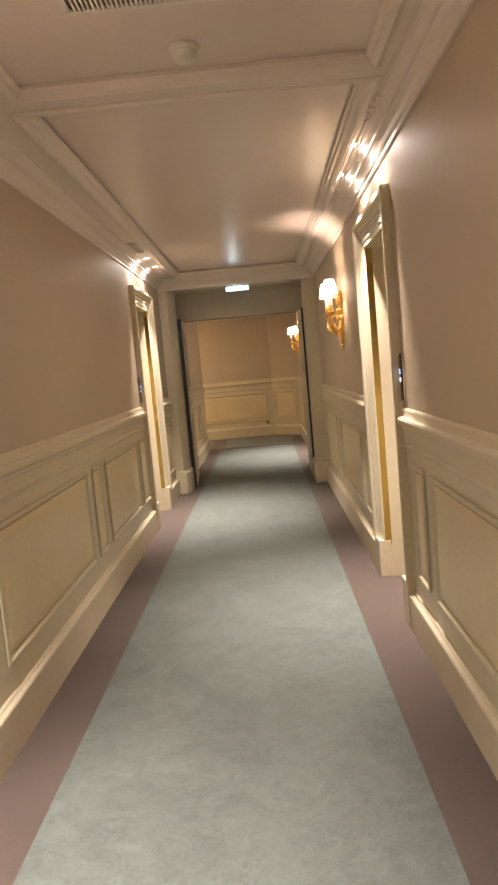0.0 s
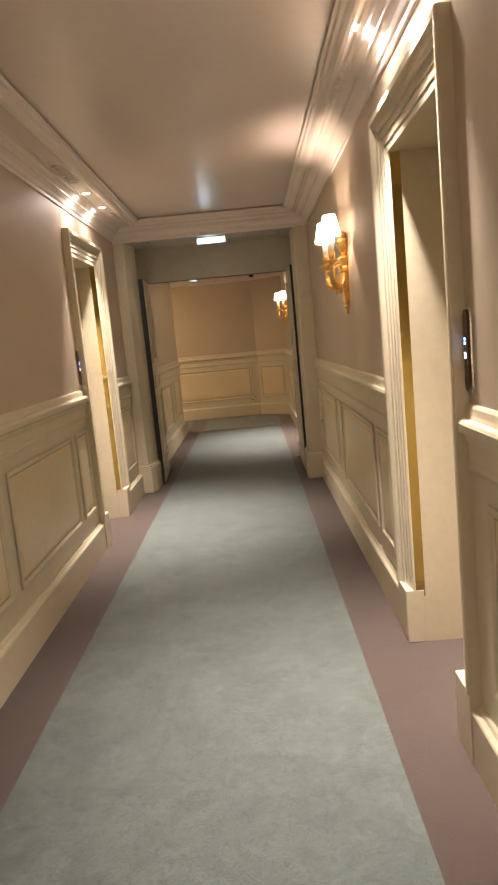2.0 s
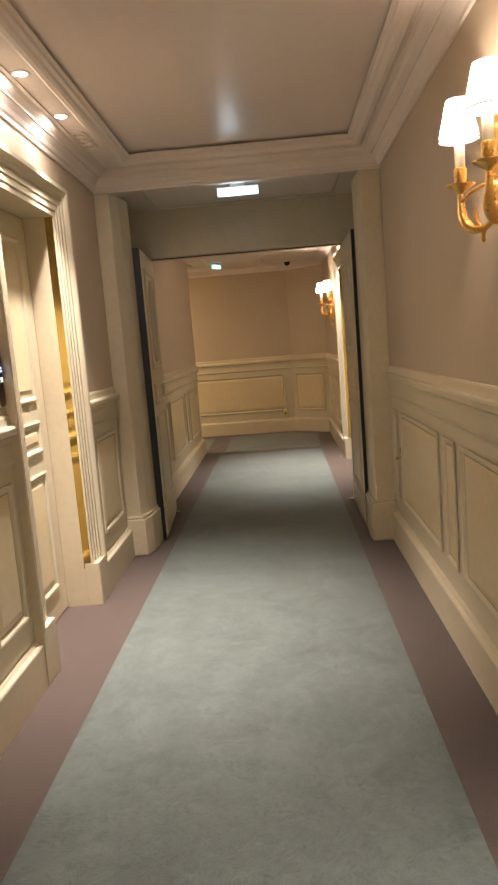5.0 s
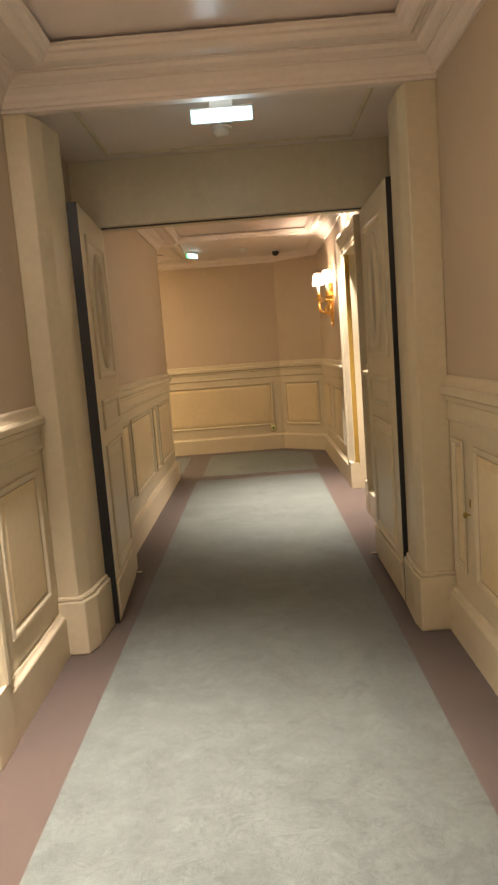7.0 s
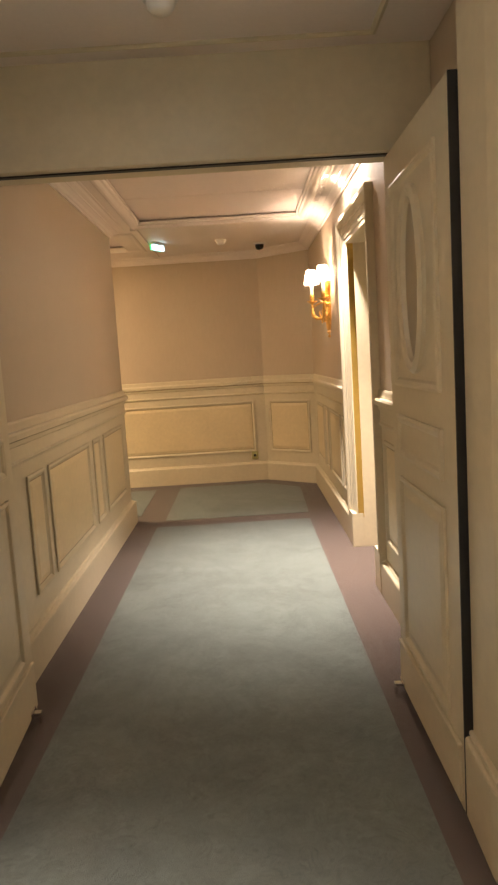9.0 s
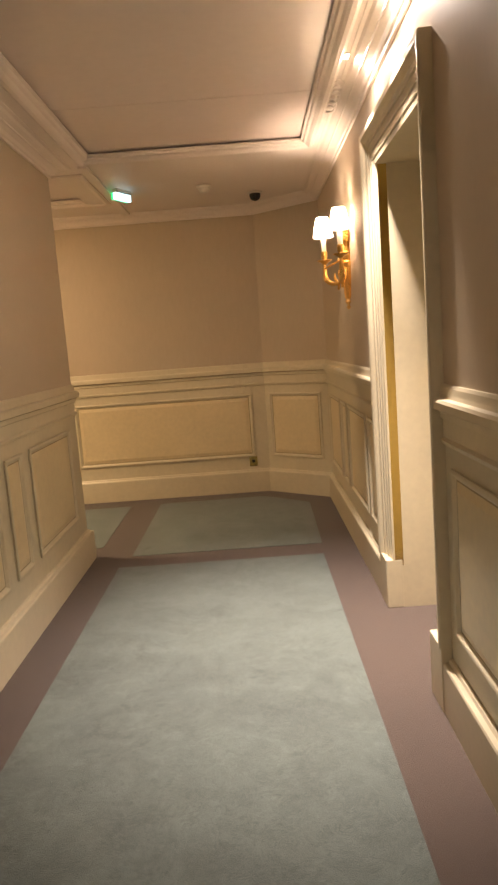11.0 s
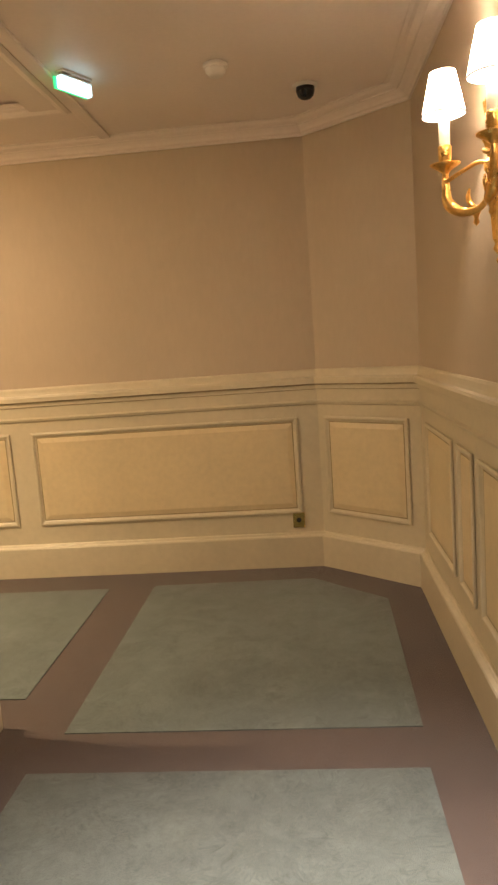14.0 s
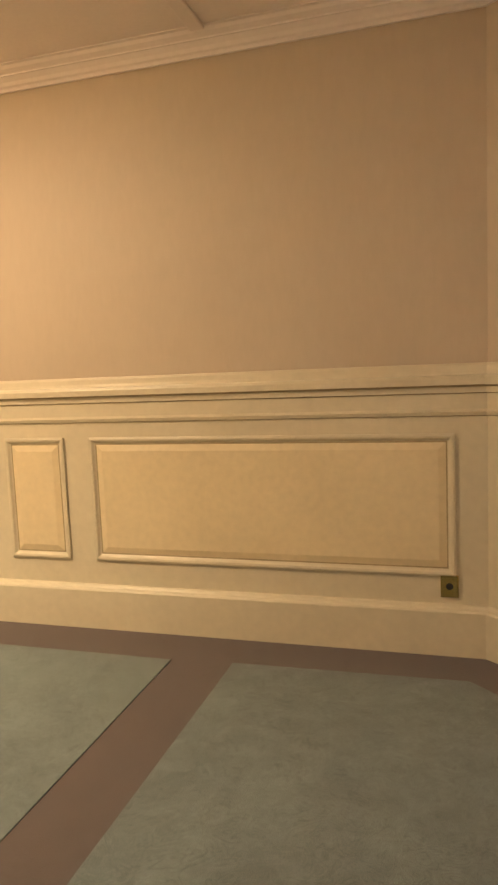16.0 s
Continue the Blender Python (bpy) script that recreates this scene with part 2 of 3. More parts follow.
floor = boxes("floor", [((XE - 0.15, Y0 - 0.15, -0.15), (XR + THICK, YF + 0.15, 0))], BORDER)
structure(floor, "mauve-brown fitted carpet border along the walls", "floor")
CL, CR = -0.59, 0.675
for outline in (
    [(CL, Y0 + 0.2), (CR, Y0 + 0.2), (CR, 12.88), (CL, 12.88)],
    [(-0.545, 13.11), (0.69, 13.11), (0.71, 14.27), (0.345, 14.61), (-0.545, 14.59)],
    [(XE + 0.2, 13.36), (-0.79, 13.36), (-0.80, 14.57), (XE + 0.2, 14.57)],
):
    field = prism("carpet_field", outline, 0.0, 0.004, CARPET)
    structure(field, "mottled sage green carpet field set in the border", "carpet")


# ---- ceiling ----
def soffit(x0, x1, y0, y1, holes):
    """Blocks of a flat soffit with rectangular holes that follow one another along y."""
    out, y = [], y0
    for a, b, c, d in holes:
        out += [((x0, y, ZS), (x1, c, ZT)), ((x0, c, ZS), (a, d, ZT)), ((b, c, ZS), (x1, d, ZT)), ((a, c, ZT - 0.05), (b, d, ZT))]
        y = d
    return out + [((x0, y, ZS), (x1, y1, ZT))]


TRAY_0 = (-0.56, 0.74, Y0 + 0.4, 3.44)
TRAY_1 = (-0.60, 0.755, 3.62, 8.58)
TRAY_2 = (-0.60, 0.745, 10.35, 13.12)
TRAY_3 = (-3.9, -0.72, 13.42, 14.30)
ceiling = boxes("ceiling", soffit(XL, XR, Y0, YB, [TRAY_0, TRAY_1]) + soffit(XL, XR, YH2, YF, [TRAY_2])
                + [((XL, YB, 2.42), (XR, YH, ZT))] + soffit(XE, XL, YC, YF, [(-3.9, XL, 13.42, 14.30)]), PLASTER)
structure(ceiling, "off-white plaster ceiling with recessed trays", "ceiling")
for (a, b, c, d), z in ((TRAY_0, ZS + 0.035), (TRAY_1, ZP), ((*TRAY_2[:3], 12.328), ZP), ((*TRAY_2[:2], 12.332, TRAY_2[3]), ZP), (TRAY_3, ZP)):
    p = boxes("ceiling_panel", [((a - 0.0, c, z), (b, d, z + 0.03))], SATIN)
    structure(p, "satin cream ceiling panel in a moulded tray", "ceiling")

LIP = [(-0.045, ZS + 0.002), (-0.045, ZS - 0.006), (-0.03, ZS - 0.014), (-0.012, ZS - 0.012), (0.0, ZS - 0.004), (0.008, ZS + 0.006),
       (0.022, ZS + 0.012), (0.028, ZS + 0.024), (0.04, ZS + 0.028), (0.04, ZS + 0.034), (0.0, ZS + 0.034)]
LIP_LOW = [(-0.04, ZS + 0.002), (-0.04, ZS - 0.006), (-0.02, ZS - 0.014), (0.0, ZS - 0.004), (0.008, ZS + 0.01), (0.02, ZS + 0.02), (0.02, ZS + 0.034), (0.0, ZS + 0.034)]
for (a, b, c, d), prof in ((TRAY_0, LIP_LOW), (TRAY_1, LIP), (TRAY_2, LIP), (TRAY_3, LIP)):
    t = sweep("tray_moulding", [(a, c, 0), (b, c, 0), (b, d, 0), (a, d, 0)], prof, (0, 0, 1), PLASTER, closed=True)
    structure(t, "white plaster moulding round the ceiling tray", "trim")

CROWN = [(0.0, -0.085), (0.012, -0.085), (0.014, -0.070), (0.024, -0.064), (0.034, -0.050), (0.056, -0.034), (0.062, -0.034), (0.064, -0.026),
         (0.088, -0.016), (0.10, -0.005), (0.118, -0.005), (0.118, 0.003), (0.0, 0.003)]
ROOM_1 = [(XL, Y0), (XR, Y0), (XR, YB), (XL, YB)]
ROOM_2 = [(XM, YH2), (XR, YH2), (XR, YD), (XD, YF), (XE, YF), (XE, YC), (XM, YC)]
for path, tall in ((ROOM_1, 1.2), (ROOM_2, 0.85)):
    c = sweep("cornice", [(x, y, ZS) for x, y in path], [(a, b * tall if b < 0 else b) for a, b in CROWN], (0, 0, 1), PLASTER, closed=True)
    structure(c, "white plaster cornice with stepped mouldings", "trim")
beam = boxes("beam", [((XL, YB, 2.345), (XR, YB + 0.05, 2.42))], PLASTER)
structure(beam, "white plaster beam before the double doors", "trim")
header = boxes("header", [((XL, YH, 2.06), (XR, YH2, ZT))], CREAM, bevel=0.004)
structure(boxes("trim", [((XL, YH + 0.04, 2.055), (XR, YH + 0.07, 2.0595))], BLACK), "thin dark strip under the header", "trim")
structure(header, "cream painted header above the double doors", "trim")
vestibule_trim = sweep("trim", [(-0.62, 9.0, 0), (0.72, 9.0, 0), (0.72, 9.76, 0), (-0.62, 9.76, 0)],
                       [(0, 2.421), (0, 2.412), (0.012, 2.408), (0.022, 2.414), (0.022, 2.421)], (0, 0, 1), CREAM, closed=True)
structure(vestibule_trim, "thin cream moulding on the lobby ceiling", "trim")
bar = boxes("trim", [((-0.66, 13.19, ZS - 0.016), (-0.60, YF - 0.1, ZS + 0.002))], PLASTER, bevel=0.006)
structure(bar, "white plaster ceiling rib beside the turn", "trim")

# ---- skirting, dado and wainscot ----
BASE = [(0, 0), (0.036, 0), (0.036, 0.206), (0.032, 0.214), (0.018, 0.219), (0.012, 0.230), (0.004, 0.234), (0, 0.234)]
BASE = [(a, b * 0.86) for a, b in BASE]
DADO = [(0, 0.940), (0.014, 0.944), (0.022, 0.958), (0.010, 0.968), (0.009, 1.026), (0.020, 1.030), (0.022, 1.048), (0.024, 1.052), (0.046, 1.060), (0.048, 1.084),
        (0.042, 1.094), (0.022, 1.098), (0.018, 1.110), (0.015, 1.130), (0.009, 1.139), (0, 1.140)]
DADO = [(a * 0.78, b) for a, b in DADO]
LINING = [(0, 0.15), (0.002, 0.15), (0.002, 0.95), (0, 0.95)]
d = DOORS
RUNS = [
    [(XR, Y0), (XR, d["R1"][0] - CASE)],
    [(XR, d["R1"][1] + CASE), (XR, YB)],
    [(XR, YH2), (XR, d["R2"][0] - CASE)],
    [(XR, d["R2"][1] + CASE), (XR, YD), (XD, YF), (XE, YF)],
    [(XE, YC), (XM, YC), (XM, YH2)],
    [(XL, YB), (XL, d["L1"][1] + CASE)],
    [(XL, d["L1"][0] - CASE), (XL, Y0)],
    [(XL, Y0), (XR, Y0)],
]
for run in RUNS:
    path = [(x, y, 0) for x, y in run]
    structure(sweep("wainscot", path, LINING, (0, 0, 1), CREAM), "cream painted wainscot lining of the wall", "wainscot")
    structure(sweep("baseboard", path, BASE, (0, 0, 1), CREAM), "tall cream painted skirting board", "baseboard")
    # the rail's undersides are darkened to paint in shade and old glaze
    structure(sweep("dado_rail", path, DADO, (0, 0, 1), CREAM, shaded_faces=(0, 4, 7)), "cream moulded dado rail below the wallpaper", "trim")

RINGS = [(0, 0), (0, 0.016), (0.008, 0.022), (0.016, 0.018), (0.022, 0.004), (0.028, -0.004), (0.034, -0.004), (0.062, 0.010), (0.066, 0.010)]

RINGS = [(a, b * 0.5) for a, b in RINGS]


def ring_mesh(name, w, h, rings, mat, plain=False):
    """A moulded field w by h in the xz plane that faces -y, built of concentric rings of (inset, height)."""
    v, f = [], []
    for a, b in rings:
        a = min(a, w / 2 - 0.012, h / 2 - 0.012)
        v += [(a, -b, a), (w - a, -b, a), (w - a, -b, h - a), (a, -b, h - a)]
    for i in range(len(rings) - 1):
        for j in range(4):
            f.append((i * 4 + j, i * 4 + (j + 1) % 4, i * 4 + 4 + (j + 1) % 4, i * 4 + 4 + j))
    n = 4 * len(rings) - 4
    f.append((n, n + 1, n + 2, n + 3))
    me = bpy.data.meshes.new(name)
    me.from_pydata(v, [], f)
    for m in (mat, FIELD, GLAZE_SHADE):
        me.materials.append(m)
    # the groove before the raised field is darkened: old glaze plus painted shade
    for p in me.polygons:
        k = p.index // 4
        p.material_index = 0 if plain else 2 if k == 5 else 1 if k >= 6 else 0
    return me


def panels(wall, origin, way, spans, z0=0.315, z1=0.875):
    """Panels along a wall from origin in the direction way, at spans of metres from the origin; the room is to the left of way."""
    w = Vector((*way, 0)).normalized()
    inward = Vector((0, 0, 1)).cross(w)
    for a, b in spans:
        me = ring_mesh("panel", b - a, z1 - z0, RINGS, CREAM)
        ob = new("panel", me)
        m = Matrix((w, -inward, Vector((0, 0, 1)))).transposed().to_4x4()
        m.translation = Vector((*origin, z0)) + w * a + inward * 0.0045
        ob.matrix_world = m
        ob.parent = wall


def mirror_spans(spans, end):
    return [(end - b, end - a) for a, b in spans]


panels(wall_east, (XR, 0), (0, 1), [(-1.2, 0.2), (0.32, 0.48), (0.6, 1.9), (2.02, 2.2), (2.32, 3.72), (3.86, 4.08)])
panels(wall_east, (XR, 0), (0, 1), [(5.44, 5.77), (5.87, 7.08), (7.18, 7.38), (7.48, 8.46), (8.60, 8.75)])
panels(wall_east, (XR, 0), (0, 1), [(10.1, 10.3), (10.4, 10.90)])
panels(wall_east, (XR, 0), (0, 1), [(12.16, 12.48), (12.57, 13.23), (13.33, 13.57), (13.67, 14.27)])
panels(wall_west, (XL, 0), (0, -1), mirror_spans([(-1.2, 0.2), (0.32, 0.48), (0.6, 1.8), (1.95, 2.15), (2.25, 3.2), (3.40, 4.88), (5.0, 5.24), (5.36, 6.54), (6.64, 6.94)], 0))
panels(wall_west, (XL, 0), (0, -1), mirror_spans([(8.22, 8.70)], 0))
panels(wall_west, (XM, 0), (0, -1), mirror_spans([(10.40, 10.67), (10.75, 11.68), (11.80, 12.03), (12.15, 12.92)], 0))
slant = Vector((XD - XR, YF - YD))
panels(wall_north, (XR, YD), slant, [(0.075, 0.62)])
panels(wall_north, (XD, YF), (-1, 0), [(0.12, 1.69), (1.82, 2.13), (2.26, 4.0)])

# ---- lobby piers and open leaves ----
def pier(name, outline, plinth):
    p = prism(name, outline, 0, 2.344, CREAM, bevel=0.006)
    structure(p, "cream painted pier at the open double doors", "pier")
    q = prism("plinth", plinth, 0, 0.25, CREAM, p, bevel=0.008)
    r = prism("plinth_cap", [(x + (0.012 if x > 0 else -0.012) * (abs(x) < 0.84), y + (0.01 if y < 9 else 0)) for x, y in plinth], 0.25, 0.268, CREAM, p, bevel=0.006)
    return p


pier("pier_east", [(XR, 8.803), (0.80, 8.803), (0.785, 8.90), (0.785, 9.10), (XR, 9.10)], [(XR - 0.002, 8.775), (0.765, 8.775), (0.755, 8.87), (0.765, 9.115), (XR - 0.002, 9.115)])
pier("pier_west", [(XL, 8.803), (XL, 9.10), (-0.705, 9.10), (-0.73, 8.90), (-0.765, 8.803)], [(XL + 0.002, 8.775), (XL + 0.002, 9.115), (-0.685, 9.115), (-0.70, 8.87), (-0.735, 8.775)])


def oval(name, rx, rz, rings, mat, parent, at):
    """An oval moulding of (outset, height) rings in the xz plane that faces -y."""
    n, v, f = 40, [], []
    for o, h in rings:
        v += [(at[0] + (rx + o) * math.cos(2 * math.pi * i / n), at[1] - h, at[2] + (rz + o) * math.sin(2 * math.pi * i / n)) for i in range(n)]
    for k in range(len(rings) - 1):
        f += [(k * n + i, k * n + (i + 1) % n, (k + 1) * n + (i + 1) % n, (k + 1) * n + i) for i in range(n)]
    f.append(tuple((len(rings) - 1) * n + i for i in range(n)))
    return mesh_object(name, v, f, mat, parent, smooth=False)


def place_part(me_name, w, h, rings, mat, parent, at):
    ob = new(me_name, ring_mesh(me_name, w, h, rings, mat, True))
    ob.location = at
    ob.parent = parent
    return ob


LEAF_RINGS = [(0, 0), (0, 0.010), (0.010, 0.014), (0.022, 0.010), (0.030, 0.003), (0.06, 0.001)]


def lobby_leaf(m, free):
    """An open leaf, 0.8 m wide along x, whose panelled face looks to -y; free is the x of its dark free edge."""
    w = 0.80
    root = new("lobby_door")
    body = boxes("leaf", [((0, 0, 0.008), (w, 0.07, 2.045))], CREAM, root, bevel=0.003)
    e = free * w
    s = 0.006 if free else -0.006
    edge = boxes("edge_strip", [((min(e, e + s), -0.001, 0.012), (max(e, e + s), 0.071, 2.043))], BLACK, root)
    tagged(edge, "black sealed door edge")
    place_part("panel", 0.56, 0.70, LEAF_RINGS, CREAM, root, (0.12, -0.0005, 1.22))
    oval("oval_frame", 0.10, 0.25, [(0.048, 0.0), (0.046, 0.014), (0.034, 0.026), (0.022, 0.020), (0.010, 0.018), (0.004, 0.006), (0, -0.012)], CREAM, root, (0.40, 0.0, 1.565))
    tagged(oval("oval_glass", 0.104, 0.254, [(0, 0.003), (-0.01, 0.0035)], GLASS, root, (0.40, 0.0, 1.565)), "dark oval glass pane")
    place_part("panel", 0.56, 0.15, LEAF_RINGS, CREAM, root, (0.12, -0.0005, 0.965))
    place_part("panel", 0.56, 0.64, RINGS, CREAM, root, (0.12, -0.0005, 0.245))
    boxes("kick_rail", [((0.02, -0.010, 0.03), (w - 0.02, 0.001, 0.20)), ((0.02, -0.014, 0.20), (w - 0.02, 0.001, 0.214))], CREAM, root, bevel=0.004)
    hx = w - 0.14 if free == 0 else 0.02
    boxes("floor_stop", [((hx, -0.016, 0.03), (hx + 0.07, 0.0, 0.055)), ((hx + 0.022, -0.045, 0.034), (hx + 0.046, -0.014, 0.048)), ((hx + 0.026, -0.045, 0.0), (hx + 0.042, -0.033, 0.036))], CHROME, root, bevel=0.003)
    root.matrix_world = m
    tagged(root, "cream double-door leaf standing open with oval glass and black edge", "door", "leaves of the lobby doors")
    return root


# the leaf's face turns to the corridor; its free edge points at the camera's start
lobby_leaf(Matrix.Translation((0.764, 9.112, 0)) @ pose(0, 0, 0, 0, 0, 270) @ Matrix.Translation((-0.80, 0, 0)), 1)
lobby_leaf(Matrix.Translation((-0.662, 9.112, 0)) @ pose(0, 0, 0, 0, 0, 93.5), 0)


# ---- room doors ----
CASING = [(a * CASE / 0.155, b) for a, b in (
    (-0.006, -0.004), (-0.006, 0.006), (0.012, 0.008), (0.015, 0.004), (0.021, 0.004), (0.024, 0.011), (0.044, 0.013), (0.047, 0.009), (0.054, 0.009), (0.057, 0.016),
    (0.078, 0.018), (0.081, 0.014), (0.088, 0.014), (0.091, 0.022), (0.108, 0.026), (0.118, 0.036), (0.130, 0.044), (0.150, 0.046), (0.155, 0.040), (0.155, -0.0006), (0.0, -0.0006), (0.0, -0.004))]


def room_door(a, b, x, s, bell=True, deep=0.25):
    """A door set back in the wall whose face lies at x; s is +1 where the wall is on the east side."""
    face = s * -1
    pts = [(x, a, 0.235), (x, a, DOOR_H), (x, b, DOOR_H), (x, b, 0.235)]
    up = (face, 0, 0)
    # side offsets run outward from the opening
    path = pts[::-1] if s > 0 else pts
    frame_ob = sweep("door_casing", path, CASING, up, CREAM)
    structure(frame_ob, "fluted cream door casing with plinth blocks", "door frame")
    for y, o in ((a, -1), (b, 1)):
        outline = [(x + s * 0.04, y - o * 0.006), (x - s * 0.034, y - o * 0.006), (x - s * 0.040, y), (x - s * 0.040, y + o * CASE), (x - s * 0.001, y + o * CASE), (x - s * 0.001, y + o * 0.001), (x + s * 0.04, y + o * 0.001)]
        prism("plinth", outline, 0, 0.238, CREAM, frame_ob, bevel=0.004)
    back = x + s * deep
    x0, x1 = sorted((x + s * 0.044, back))
    lining = boxes("door_reveal", [((x0, a, 0), (x1, a + 0.004, DOOR_H)), ((x0, b - 0.004, 0), (x1, b, DOOR_H)), ((x0, a + 0.004, DOOR_H - 0.004), (x1, b - 0.004, DOOR_H))], CREAM)
    structure(lining, "plain cream reveal of the room door", "door frame")
    x0, x1 = sorted((x + s * 0.004, x + s * 0.044))
    low = boxes("reveal_block", [((x0, a, 0), (x1, a + 0.004, 0.205)), ((x0, b - 0.004, 0), (x1, b, 0.205)), ((x0, a, DOOR_H - 0.004), (x1, b, DOOR_H))], CREAM, lining)
    for y0, y1 in ((a, a + 0.005), (b - 0.005, b)):
        st = boxes("brass_strip", [((x0, y0, 0.21), (x1, y1, DOOR_H - 0.006))], BRASS, lining)
        tagged(st, "polished brass strip on the jamb")
    root = new("room_door")
    root.location = (back, (a + b) / 2, 0)
    w = b - a - 0.012
    leaf = boxes("leaf", [((-0.0, -w / 2, 0.006), (0.045, w / 2, DOOR_H - 0.008))], CREAM, root, bevel=0.002)
    for z0, h in ((0.16, 0.62), (0.88, 0.16), (1.14, 0.80)):
        p = new("panel", ring_mesh("panel", w - 0.24, h, RINGS, CREAM))
        p.matrix_basis = Matrix.Translation((-0.0005, w / 2 - 0.12, z0)) @ pose(0, 0, 0, 0, 0, -90)
        p.parent = root
    hy = w / 2 - 0.06
    boxes("handle_plate", [((-0.008, hy - 0.022, 0.93), (0, hy + 0.022, 1.15))], BRASS, root, bevel=0.004)
    tube("handle", [(-0.005, hy, 1.04), (-0.05, hy, 1.04), (-0.06, hy - 0.03, 1.04), (-0.06, hy - 0.12, 1.035)], 0.009, BRASS, root)
    root.rotation_euler = (0, 0, 0 if s > 0 else math.pi)
    tagged(root, "closed cream panelled hotel room door with brass handle", "door", "room doors")
    if not bell:
        return root
    y = a - CASE - 0.028
    plate = new("door_plate")
    def capsule(name, half_w, half_h, x0, x1, mat):
        arc = [(half_w * math.cos(math.pi * i / 10), half_h - half_w + half_w * math.sin(math.pi * i / 10)) for i in range(11)]
        ring = arc + [(-y, -z) for y, z in arc]
        n = len(ring)
        return mesh_object(name, [(x1, y, z) for y, z in ring] + [(x0, y * 0.9, z * 0.97) for y, z in ring],
                           [tuple(range(n)), tuple(range(n, 2 * n))] + [(i, (i + 1) % n, n + (i + 1) % n, n + i) for i in range(n)], mat, plate)
    tagged(capsule("plate", 0.022, 0.118, -0.011, -0.003, BRONZE), "dark bronze bell plate")
    capsule("bezel", 0.026, 0.122, -0.004, 0.0, CHROME)
    tagged(capsule("window", 0.012, 0.05, -0.0125, -0.0105, DOME), "dark glass window")
    for zz, mt in ((0.034, LED_BLUE), (0.022, LED_BLUE), (-0.012, LED_WHITE)):
        h = 0.004 if mt is LED_BLUE else 0.009
        boxes("light", [((-0.0135, -0.007, zz - h), (-0.0122, 0.007, zz + h))], mt, plate)
    plate.location = (x, y, 1.29)
    plate.rotation_euler = (0, 0, 0 if s > 0 else math.pi)
    tagged(plate, "slim dark glass bell plate with lit symbols", "bell plate", "bell plates")
    return root


for key, x, s in (("R1", XR, 1), ("L1", XL, -1), ("R2", XR, 1)):
    room_door(*DOORS[key], x, s, key != "R2", 0.155 if key == "L1" else 0.25)


# ---- downlights ----
def downlight(x, y, power=CORE_POWER, spill=SPILL_POWER, colour=SPOT_COLOUR, wide=70, tilt=0):
    root = new("downlight")
    lathe("ring", [(0.027, 0.004), (0.027, -0.004), (0.036, -0.004), (0.040, 0.0), (0.040, 0.004)], PLASTIC, root)
    lathe("lens", [(0.0, -0.001), (0.027, -0.001)], LENS, root)
    root.location = (x, y, ZS)
    tagged(root, "small round recessed ceiling downlight, lit", "downlight", "ceiling downlights")
    spot_lamp(x, y, ZS - 0.012, power, wide, colour, tilt)
    disc_lamp(x, y, ZS - 0.010, spill, colour)
    return root


# last pair is unseen, added to brighten the floor near the start
for x, y in ((0.805, 4.41), (0.805, 4.96), (-0.705, 7.18), (-0.705, 7.70), (0.81, 11.28), (0.81, 11.82), (-0.705, 2.0), (-0.705, 2.55)):
    downlight(x, y, tilt=6 if x > 0 else -6)
# unseen pair in the side passage, added to warm and brighten the end wall
for x in (-1.95, -2.5):
    downlight(x, 13.32, 45, 9, (1.0, 0.76, 0.48), 100)


